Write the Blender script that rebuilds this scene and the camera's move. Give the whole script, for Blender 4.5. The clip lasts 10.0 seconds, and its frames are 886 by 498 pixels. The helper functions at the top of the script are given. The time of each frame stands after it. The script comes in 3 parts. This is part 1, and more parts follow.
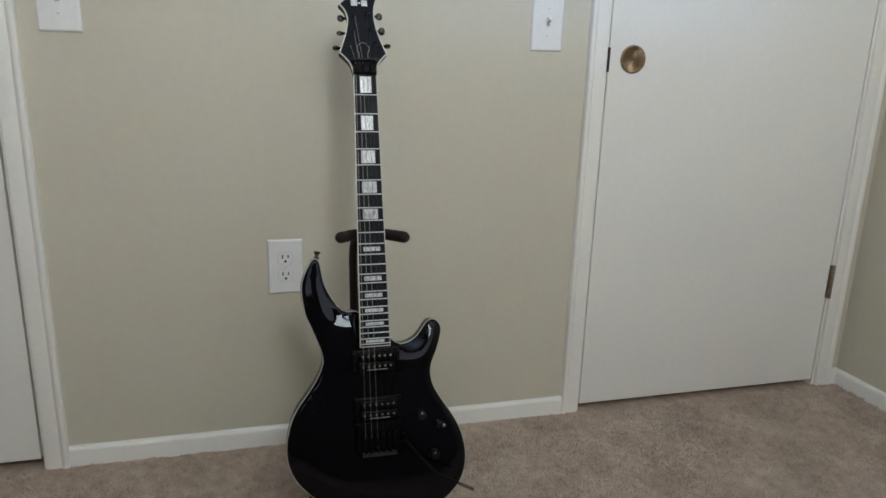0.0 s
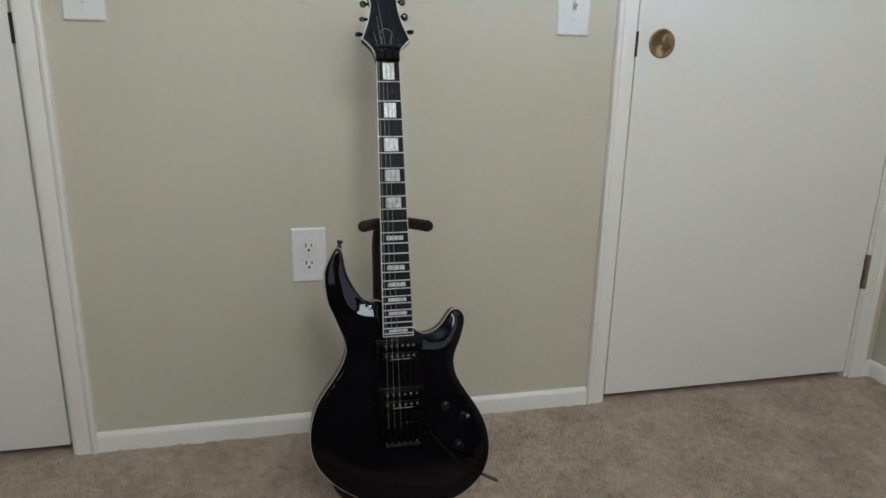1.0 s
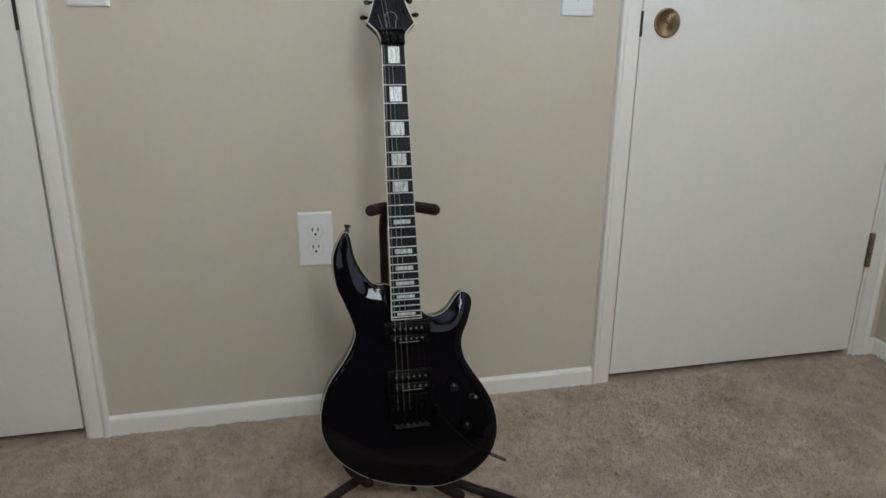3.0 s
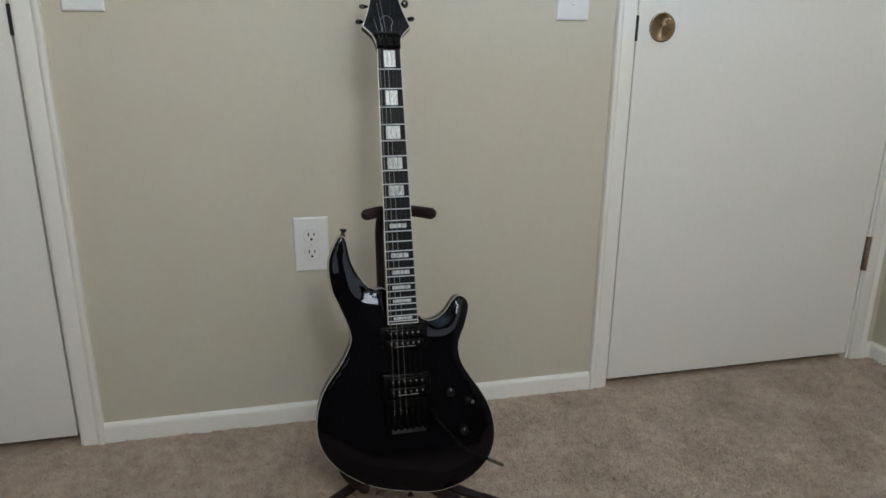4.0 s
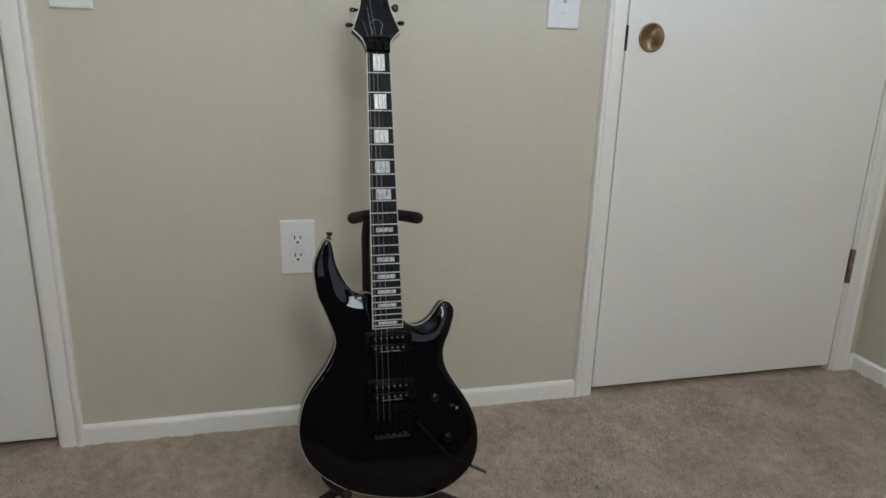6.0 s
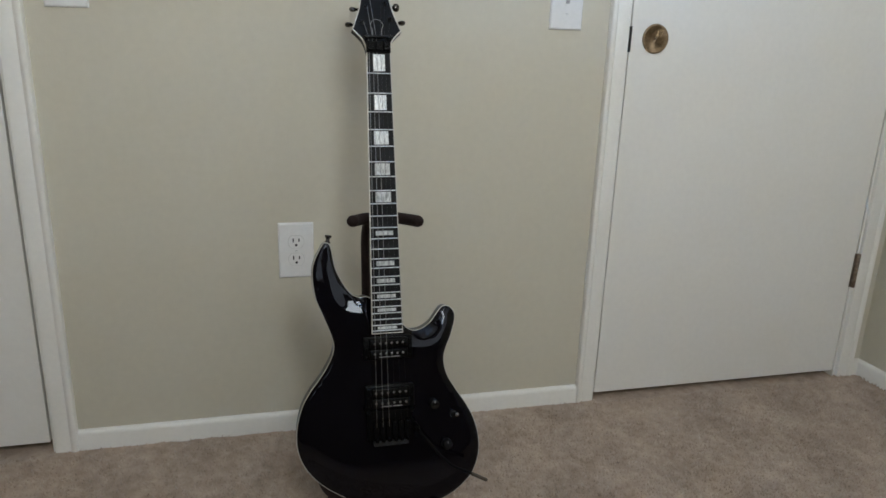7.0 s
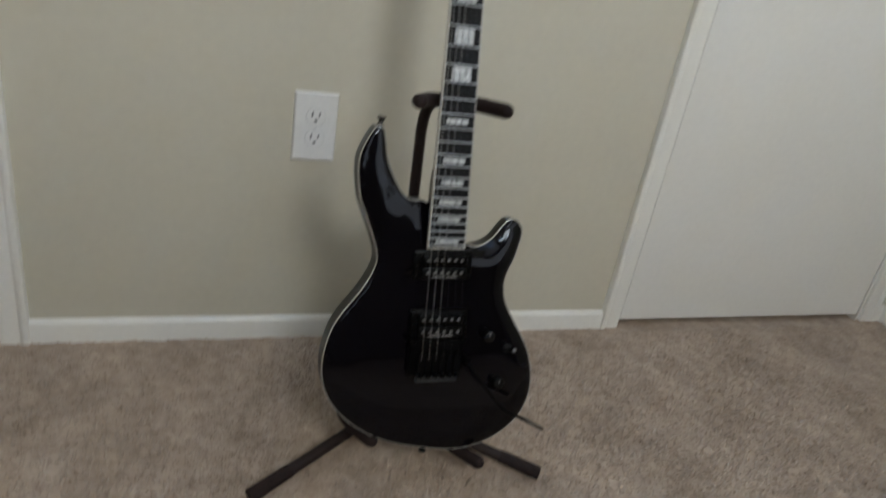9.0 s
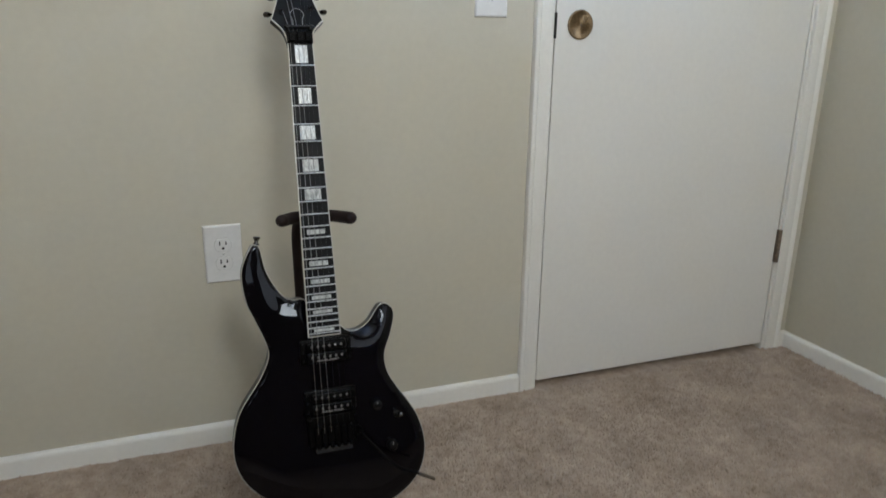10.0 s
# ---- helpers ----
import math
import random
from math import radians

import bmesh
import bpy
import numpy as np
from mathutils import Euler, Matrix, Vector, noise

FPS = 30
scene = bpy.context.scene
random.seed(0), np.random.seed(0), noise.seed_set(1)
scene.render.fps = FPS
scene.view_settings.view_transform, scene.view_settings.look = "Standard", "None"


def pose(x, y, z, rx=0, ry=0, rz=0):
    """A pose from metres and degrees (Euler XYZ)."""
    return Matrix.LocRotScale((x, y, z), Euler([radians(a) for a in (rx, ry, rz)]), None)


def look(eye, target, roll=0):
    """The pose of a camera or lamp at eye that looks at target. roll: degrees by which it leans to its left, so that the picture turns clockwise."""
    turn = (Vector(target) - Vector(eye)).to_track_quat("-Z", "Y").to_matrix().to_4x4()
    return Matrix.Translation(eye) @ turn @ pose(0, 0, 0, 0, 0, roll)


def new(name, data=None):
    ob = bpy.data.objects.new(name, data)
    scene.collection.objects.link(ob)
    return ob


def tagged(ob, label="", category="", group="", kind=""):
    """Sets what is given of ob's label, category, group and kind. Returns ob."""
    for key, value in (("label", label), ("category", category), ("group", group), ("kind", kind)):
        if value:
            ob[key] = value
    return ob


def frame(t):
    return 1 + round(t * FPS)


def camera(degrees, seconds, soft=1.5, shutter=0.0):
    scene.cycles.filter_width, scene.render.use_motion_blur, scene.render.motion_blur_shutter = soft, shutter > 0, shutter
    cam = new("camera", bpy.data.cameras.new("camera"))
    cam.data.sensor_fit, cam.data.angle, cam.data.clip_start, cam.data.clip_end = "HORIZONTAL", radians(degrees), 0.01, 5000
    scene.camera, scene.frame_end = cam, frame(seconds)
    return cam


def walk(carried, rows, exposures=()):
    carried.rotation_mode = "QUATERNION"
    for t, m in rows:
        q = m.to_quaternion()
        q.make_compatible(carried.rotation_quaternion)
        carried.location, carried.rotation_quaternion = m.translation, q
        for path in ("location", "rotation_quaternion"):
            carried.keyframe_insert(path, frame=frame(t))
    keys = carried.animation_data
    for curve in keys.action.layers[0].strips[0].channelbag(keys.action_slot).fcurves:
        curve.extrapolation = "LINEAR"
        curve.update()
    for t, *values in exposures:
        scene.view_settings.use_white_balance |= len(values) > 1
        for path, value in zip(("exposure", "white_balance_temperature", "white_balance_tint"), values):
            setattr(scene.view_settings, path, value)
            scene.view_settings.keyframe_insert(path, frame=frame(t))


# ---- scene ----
cam = camera(65.6, 10.0, soft=1.55, shutter=0.4)
PATH = [
    (0, (-0.019, -1.57, 0.907), (0.497, 0.294, 0.397), 1.7),
    (0.5, (-0.017, -1.569, 0.905), (0.46, 0.301, 0.379), 1.6),
    (1, (-0.014, -1.555, 0.904), (0.432, 0.316, 0.36), 1.2),
    (1.5, (-0.019, -1.562, 0.907), (0.411, 0.304, 0.328), 1.1),
    (2, (-0.023, -1.559, 0.906), (0.401, 0.302, 0.307), 1.0),
    (2.5, (-0.025, -1.558, 0.912), (0.405, 0.299, 0.308), 0.8),
    (4, (-0.023, -1.556, 0.904), (0.425, 0.306, 0.325), 0.5),
    (4.5, (-0.021, -1.553, 0.903), (0.432, 0.307, 0.324), 0.6),
    (5, (-0.017, -1.557, 0.906), (0.448, 0.301, 0.328), 1.7),
    (5.5, (-0.019, -1.556, 0.902), (0.459, 0.301, 0.334), 1.7),
    (7, (-0.014, -1.533, 0.897), (0.467, 0.328, 0.343), 1.9),
    (7.2, (-0.026, -1.495, 0.887), (0.429, 0.368, 0.319), 2.1),
    (7.5, (-0.056, -1.455, 0.848), (0.334, 0.41, 0.238), 2.7),
    (7.8, (-0.103, -1.369, 0.812), (0.372, 0.448, 0.123), 4.7),
    (8, (-0.136, -1.315, 0.777), (0.431, 0.457, 0.043), 6.0),
    (8.2, (-0.166, -1.258, 0.764), (0.423, 0.449, -0.096), 7.4),
    (8.4, (-0.183, -1.229, 0.745), (0.418, 0.431, -0.194), 9.7),
    (8.5, (-0.184, -1.221, 0.742), (0.423, 0.431, -0.209), 10.2),
    (8.8, (-0.164, -1.202, 0.775), (0.468, 0.458, -0.145), 11.4),
    (9, (-0.142, -1.235, 0.824), (0.502, 0.458, -0.025), 10.0),
    (9.2, (-0.118, -1.271, 0.861), (0.544, 0.471, 0.134), 7.6),
    (9.5, (-0.07, -1.38, 0.881), (0.611, 0.418, 0.331), 6.3),
    (9.7, (-0.024, -1.445, 0.9), (0.661, 0.359, 0.376), 3.4),
    (10, (-0.008, -1.5, 0.891), (0.655, 0.299, 0.321), 0.7),
]
walk(cam, [(t, look(eye, target, roll)) for t, eye, target, roll in PATH],
     exposures=[(0, -0.04), (7.0, -0.05), (8.5, -0.05), (9.0, 0.03), (9.5, 0.05), (10, -0.03)])

# ---- world and light ----
world = bpy.data.worlds.new("world")
scene.world = world
world.use_nodes = True
wn = world.node_tree.nodes
sky = wn.new("ShaderNodeTexSky")
sky.sky_type, sky.sun_disc = "NISHITA", False
sky.sun_elevation, sky.sun_rotation = radians(38), radians(20)
world.node_tree.links.new(sky.outputs[0], wn["Background"].inputs[0])
wn["Background"].inputs[1].default_value = 0.12

# lamps in unseen windows behind the camera: x0, x1, z0, z1, watts, colour; the middle one is inferred from the guitar's
# highlight, the outer two are added as fill
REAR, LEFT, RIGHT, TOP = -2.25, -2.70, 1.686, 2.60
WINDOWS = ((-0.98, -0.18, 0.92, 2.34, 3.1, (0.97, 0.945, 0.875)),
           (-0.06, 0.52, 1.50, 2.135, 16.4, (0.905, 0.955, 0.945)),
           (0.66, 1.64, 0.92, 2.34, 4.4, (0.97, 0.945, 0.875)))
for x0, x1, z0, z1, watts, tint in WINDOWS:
    lamp = bpy.data.lights.new("window_lamp", "AREA")
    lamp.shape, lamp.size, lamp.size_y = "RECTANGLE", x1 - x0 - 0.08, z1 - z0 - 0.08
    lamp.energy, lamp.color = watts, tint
    lamp_ob = new("window_lamp", lamp)
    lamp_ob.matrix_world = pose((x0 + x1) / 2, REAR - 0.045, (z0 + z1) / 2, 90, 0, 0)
# added blue lamp behind the upper pane, tilted up to tint the upper walls and ceiling
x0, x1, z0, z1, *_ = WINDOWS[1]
lamp = bpy.data.lights.new("upper_wall_blue_lamp", "AREA")
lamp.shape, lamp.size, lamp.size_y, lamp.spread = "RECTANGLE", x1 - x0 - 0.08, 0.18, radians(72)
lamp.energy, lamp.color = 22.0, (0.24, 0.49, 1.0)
lamp_ob = new("upper_wall_blue_lamp", lamp)
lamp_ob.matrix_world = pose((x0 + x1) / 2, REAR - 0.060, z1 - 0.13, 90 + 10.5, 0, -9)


# ---- materials ----
def material(name, color, rough=0.5, metal=0.0, spread=0.08, size=6.0, fine=120.0, bump=0.0, bump_size=200.0, coat=0.0,
             rough_spread=0.0, spec=0.5):
    """A node material: base colour broken up at two scales, with fine relief."""
    m = bpy.data.materials.new(name)
    m.use_nodes = True
    n, l = m.node_tree.nodes, m.node_tree.links
    b = n["Principled BSDF"]
    b.inputs["Roughness"].default_value, b.inputs["Metallic"].default_value = rough, metal
    b.inputs["Specular IOR Level"].default_value = spec
    b.inputs["Coat Weight"].default_value, b.inputs["Coat Roughness"].default_value = coat, 0.03
    coords = n.new("ShaderNodeTexCoord")
    big, small = n.new("ShaderNodeTexNoise"), n.new("ShaderNodeTexNoise")
    big.inputs["Scale"].default_value, small.inputs["Scale"].default_value = size, fine
    big.inputs["Detail"].default_value, small.inputs["Detail"].default_value = 4.0, 3.0
    add = n.new("ShaderNodeMath")
    add.operation = "ADD"
    ramp = n.new("ShaderNodeValToRGB")
    low = [max(c * (1 - spread), 0.0) for c in color]
    high = [min(c * (1 + spread), 1.0) for c in color]
    ramp.color_ramp.elements[0].position, ramp.color_ramp.elements[1].position = 0.35, 0.65
    ramp.color_ramp.elements[0].color, ramp.color_ramp.elements[1].color = (*low, 1), (*high, 1)
    half = n.new("ShaderNodeMath")
    half.operation = "MULTIPLY"
    half.inputs[1].default_value = 0.5
    for t in (big, small):
        l.new(coords.outputs["Object"], t.inputs["Vector"])
    l.new(big.outputs["Fac"], add.inputs[0])
    l.new(small.outputs["Fac"], add.inputs[1])
    l.new(add.outputs[0], half.inputs[0])
    l.new(half.outputs[0], ramp.inputs[0])
    l.new(ramp.outputs[0], b.inputs["Base Color"])
    if rough_spread:
        mr = n.new("ShaderNodeMapRange")
        mr.inputs["To Min"].default_value, mr.inputs["To Max"].default_value = max(rough - rough_spread, 0.02), rough + rough_spread
        mr.inputs["From Min"].default_value, mr.inputs["From Max"].default_value = 0.35, 0.65
        l.new(big.outputs["Fac"], mr.inputs["Value"])
        l.new(mr.outputs[0], b.inputs["Roughness"])
    if bump:
        rel, bn = n.new("ShaderNodeTexNoise"), n.new("ShaderNodeBump")
        rel.inputs["Scale"].default_value, rel.inputs["Detail"].default_value = bump_size, 3.0
        bn.inputs["Strength"].default_value, bn.inputs["Distance"].default_value = bump, 0.002
        l.new(coords.outputs["Object"], rel.inputs["Vector"])
        l.new(rel.outputs["Fac"], bn.inputs["Height"])
        l.new(bn.outputs[0], b.inputs["Normal"])
    return m


WALL = material("beige_wall_paint", (0.552, 0.512, 0.408), 0.75, spread=0.03, size=2.5, fine=60, bump=0.15, bump_size=260)
# rear wall is unseen; coloured dark so that the lacquer reflects black
REARWALL = material("dark_unseen_rear_wall", (0.23, 0.205, 0.175), 0.8, spread=0.05, size=2.5, fine=60, bump=0.15, bump_size=260)
CEIL = material("ceiling_paint", (0.80, 0.79, 0.77), 0.85, spread=0.03, bump=0.3, bump_size=150)
TRIM = material("white_trim_paint", (0.80, 0.775, 0.71), 0.42, spread=0.03, size=5, fine=90, bump=0.08, bump_size=90)
DOORP = material("white_door_paint", (0.77, 0.745, 0.685), 0.5, spread=0.025, size=3, fine=70, bump=0.12, bump_size=140)
PLASTIC = material("white_plastic", (0.76, 0.75, 0.725), 0.2, spread=0.03, size=30)
SEAM = material("plate_seam", (0.52, 0.51, 0.48), 0.8)
SLOT = material("slot_black", (0.015, 0.014, 0.013), 0.8)
BRASS = material("aged_brass", (0.30, 0.213, 0.130), 0.34, 1.0, spread=0.25, size=40, fine=250, rough_spread=0.08)
bn_ = BRASS.node_tree.nodes
spin = bn_.new("ShaderNodeTangent")
spin.direction_type, spin.axis = "RADIAL", "Y"
bn_["Principled BSDF"].inputs["Anisotropic"].default_value = 0.95
BRASS.node_tree.links.new(spin.outputs[0], bn_["Principled BSDF"].inputs["Tangent"])
HINGE = material("antique_bronze", (0.25, 0.195, 0.145), 0.42, 0.9, spread=0.25, size=60)
LACQUER = material("black_gloss_lacquer", (0.0018, 0.0013, 0.0023), 0.045, spread=0.1, size=3, spec=0.33)
# bluish tone of the window highlight, put into the lacquer's specular colour
LACQUER.node_tree.nodes["Principled BSDF"].inputs["Specular Tint"].default_value = (0.88, 0.92, 1.0, 1.0)
# duller copies of the lacquer, to mute reflections on headstock and sides
HEADLACQUER = material("black_headstock_finish", (0.0052, 0.0047, 0.0045), 0.30, spread=0.15, size=30, spec=0.13)
SATIN = material("black_satin_body_side", (0.0026, 0.0025, 0.0026), 0.32, spec=0.2, spread=0.2, size=20)
EBONY = material("ebony_fretboard", (0.009, 0.0088, 0.0095), 0.5, spec=0.12, spread=0.35, size=25, fine=300, bump=0.1, bump_size=400)
CREAM = material("cream_binding", (0.55, 0.515, 0.45), 0.35, spread=0.06, size=30)
NICKEL = material("fret_nickel", (0.60, 0.60, 0.59), 0.34, 1.0, spread=0.08, size=200)
POLE = material("dull_pole_steel", (0.21, 0.205, 0.20), 0.32, 1.0, spread=0.25, size=150)
BLACKMETAL = material("black_chrome", (0.006, 0.0058, 0.0062), 0.34, 0.2, spread=0.2, size=80, spec=0.18)
BLACKPLASTIC = material("black_plastic", (0.0022, 0.0022, 0.0024), 0.28, spread=0.2, size=60, spec=0.09)
BRIDGE = material("dull_black_bridge_metal", (0.0020, 0.0018, 0.0019), 0.42, spec=0.055, spread=0.3, size=80)
NICKELBLACK = material("black_nickel_tuner", (0.085, 0.078, 0.072), 0.26, 1.0, spread=0.3, size=90)
KNOBM = material("polished_black_chrome", (0.034, 0.034, 0.036), 0.16, 0.8, spread=0.1, size=60)
GREYBAR = material("dark_grey_bar", (0.02, 0.02, 0.021), 0.42, spec=0.28, spread=0.3, size=90)
# toggle tip made brighter and larger to carry its glint
TIPM = material("bright_chrome_tip", (0.30, 0.30, 0.31), 0.2, 1.0, spread=0.1, size=90)
ARM = material("dull_black_arm", (0.0032, 0.0030, 0.0030), 0.5, spec=0.06, spread=0.3, size=60)
TIP = material("arm_tip_grip", (0.055, 0.040, 0.024), 0.45, spread=0.3, size=90)
STRING = material("wound_string", (0.33, 0.33, 0.33), 0.34, 1.0, spread=0.1, size=400)
PLAINSTRING = material("plain_string", (0.05, 0.05, 0.05), 0.35, 1.0)
RUBBER = material("stand_rubber", (0.022, 0.0138, 0.0128), 0.7, spec=0.13, spread=0.3, size=50, fine=300, bump=0.15, bump_size=300)
TUBE = material("stand_black_paint", (0.022, 0.0135, 0.0122), 0.45, spec=0.2, spread=0.2, size=40, fine=200, rough_spread=0.1)
GREYMARK = material("print_and_recess_grey", (0.36, 0.35, 0.34), 0.5)
WHITEMARK = material("white_print", (0.78, 0.78, 0.76), 0.4)


def pearl_material():
    m = material("pearl_inlay", (0.62, 0.63, 0.60), 0.2, spread=0.0, coat=0.4)
    n, l = m.node_tree.nodes, m.node_tree.links
    b = n["Principled BSDF"]
    coords, stretch = n.new("ShaderNodeTexCoord"), n.new("ShaderNodeMapping")
    stretch.inputs["Scale"].default_value = (260, 60, 60)
    swirl, ramp = n.new("ShaderNodeTexNoise"), n.new("ShaderNodeValToRGB")
    swirl.inputs["Scale"].default_value, swirl.inputs["Distortion"].default_value = 1.0, 1.6
    ramp.color_ramp.elements[0].position, ramp.color_ramp.elements[1].position = 0.36, 0.62
    ramp.color_ramp.elements[0].color, ramp.color_ramp.elements[1].color = (0.36, 0.365, 0.355, 1), (0.68, 0.69, 0.675, 1)
    l.new(coords.outputs["Object"], stretch.inputs["Vector"])
    l.new(stretch.outputs[0], swirl.inputs["Vector"])
    l.new(swirl.outputs["Fac"], ramp.inputs[0])
    l.new(ramp.outputs[0], b.inputs["Base Color"])
    return m


def carpet_material(name, dark, mid, light):
    """Flecked cut pile: yarn flecks, tuft clumps and broad trodden patches, with relief."""
    m = bpy.data.materials.new(name)
    m.use_nodes = True
    n, l = m.node_tree.nodes, m.node_tree.links
    b = n["Principled BSDF"]
    b.inputs["Roughness"].default_value, b.inputs["Specular IOR Level"].default_value = 0.95, 0.15
    b.inputs["Sheen Weight"].default_value = 0.15
    coords = n.new("ShaderNodeTexCoord")

    def noise_at(scale, detail):
        t = n.new("ShaderNodeTexNoise")
        t.inputs["Scale"].default_value, t.inputs["Detail"].default_value = scale, detail
        l.new(coords.outputs["Object"], t.inputs["Vector"])
        return t
    fleck, clump, broad = noise_at(130, 2), noise_at(38, 3), noise_at(7.0, 5)
    ramp = n.new("ShaderNodeValToRGB")
    e = ramp.color_ramp.elements
    e[0].position, e[1].position = 0.30, 0.70
    e[0].color, e[1].color = (*dark, 1), (*light, 1)
    k = e.new(0.5)
    k.color = (*mid, 1)
    mix1, mix2 = n.new("ShaderNodeMath"), n.new("ShaderNodeMath")
    mix1.operation = mix2.operation = "MULTIPLY_ADD"
    mix1.inputs[1].default_value, mix2.inputs[1].default_value = 0.40, 0.46
    base = n.new("ShaderNodeMath")
    base.operation = "MULTIPLY"
    base.inputs[1].default_value = 0.14
    l.new(fleck.outputs["Fac"], base.inputs[0])
    l.new(clump.outputs["Fac"], mix1.inputs[0])
    l.new(base.outputs[0], mix1.inputs[2])
    l.new(broad.outputs["Fac"], mix2.inputs[0])
    l.new(mix1.outputs[0], mix2.inputs[2])
    l.new(mix2.outputs[0], ramp.inputs[0])
    pit, pits, sink = noise_at(62, 2), n.new("ShaderNodeMapRange"), n.new("ShaderNodeMixRGB")     # sparse dark flecks
    pits.inputs["From Min"].default_value, pits.inputs["From Max"].default_value = 0.335, 0.26
    sink.blend_type = "MULTIPLY"
    sink.inputs[2].default_value = (0.68, 0.635, 0.61, 1)
    l.new(pit.outputs["Fac"], pits.inputs["Value"])
    l.new(pits.outputs[0], sink.inputs[0])
    l.new(ramp.outputs[0], sink.inputs[1])
    geo, tone, vary = n.new("ShaderNodeNewGeometry"), n.new("ShaderNodeMapRange"), n.new("ShaderNodeHueSaturation")     # each tuft its own tone
    tone.inputs["To Min"].default_value, tone.inputs["To Max"].default_value = 0.94, 1.06
    l.new(geo.outputs["Random Per Island"], tone.inputs["Value"])
    l.new(tone.outputs[0], vary.inputs["Value"])
    l.new(sink.outputs[0], vary.inputs["Color"])
    l.new(vary.outputs[0], b.inputs["Base Color"])
    bn = n.new("ShaderNodeBump")
    bn.inputs["Strength"].default_value, bn.inputs["Distance"].default_value = 0.3, 0.004
    l.new(fleck.outputs["Fac"], bn.inputs["Height"])
    l.new(bn.outputs[0], b.inputs["Normal"])
    return m


PEARL = pearl_material()
CARPET = carpet_material("taupe_carpet", (0.250, 0.187, 0.139), (0.415, 0.318, 0.240), (0.558, 0.445, 0.346))

glass = bpy.data.materials.new("window_glass")
glass.use_nodes = True
gb = glass.node_tree.nodes["Principled BSDF"]
gb.inputs["Transmission Weight"].default_value, gb.inputs["Roughness"].default_value, gb.inputs["IOR"].default_value = 1.0, 0.0, 1.45


# ---- mesh helpers ----
def finish(bm, name, mat, smooth=None):
    bmesh.ops.recalc_face_normals(bm, faces=bm.faces)
    me = bpy.data.meshes.new(name)
    bm.to_mesh(me)
    bm.free()
    me.materials.append(mat)
    if smooth is not None:
        me.shade_smooth()
        me.set_sharp_from_angle(angle=radians(smooth))
    return me


def part(name, bm, mat, parent, label="", smooth=None):
    ob = new(name, finish(bm, name, mat, smooth))
    ob.parent = parent
    if label:
        tagged(ob, label)
    return ob


def thing(name, m, label, category, group="", kind=""):
    ob = new(name)
    ob.empty_display_size = 0.05
    ob.matrix_world = m
    return tagged(ob, label, category, group, kind)


def box(x0, x1, y0, y1, z0, z1, bevel=0.0, segments=2, bm=None):
    bm = bm or bmesh.new()
    made = bmesh.ops.create_cube(bm, size=1.0, matrix=Matrix.LocRotScale(
        ((x0 + x1) / 2, (y0 + y1) / 2, (z0 + z1) / 2), None, (x1 - x0, y1 - y0, z1 - z0)))
    if bevel:
        edges = list({e for v in made["verts"] for e in v.link_edges})
        bmesh.ops.bevel(bm, geom=edges, offset=bevel, segments=segments, affect="EDGES", profile=0.5)
    return bm


def lathe(profile, m=None, sides=32, bm=None):
    """Turned about z: profile of (radius, z)."""
    bm = bm or bmesh.new()
    m = m or Matrix()
    rings = []
    for r, z in profile:
        if r < 1e-6:
            rings.append([bm.verts.new(m @ Vector((0, 0, z)))])
        else:
            rings.append([bm.verts.new(m @ Vector((r * math.cos(a), r * math.sin(a), z)))
                          for a in (2 * math.pi * i / sides for i in range(sides))])
    for a, b in zip(rings, rings[1:]):
        for i in range(sides):
            j = (i + 1) % sides
            if len(a) == 1 and len(b) > 1:
                bm.faces.new((a[0], b[i], b[j]))
            elif len(b) == 1 and len(a) > 1:
                bm.faces.new((a[i], b[0], a[j]))
            elif len(a) > 1:
                bm.faces.new((a[i], b[i], b[j], a[j]))
    return bm


def smooth_path(points, steps=8, closed=False):
    """Catmull-Rom through the points."""
    p = [Vector(q) for q in points]
    n, out = len(p), []
    for i in range(n if closed else n - 1):
        a, b, c, d = (p[(i + k) % n] if closed else p[min(max(i + k, 0), n - 1)] for k in (-1, 0, 1, 2))
        for s in range(steps):
            t = s / steps
            out.append(0.5 * (2 * b + (c - a) * t + (2 * a - 5 * b + 4 * c - d) * t * t + (3 * b - a - 3 * c + d) * t ** 3))
    if not closed:
        out.append(p[-1])
    return out


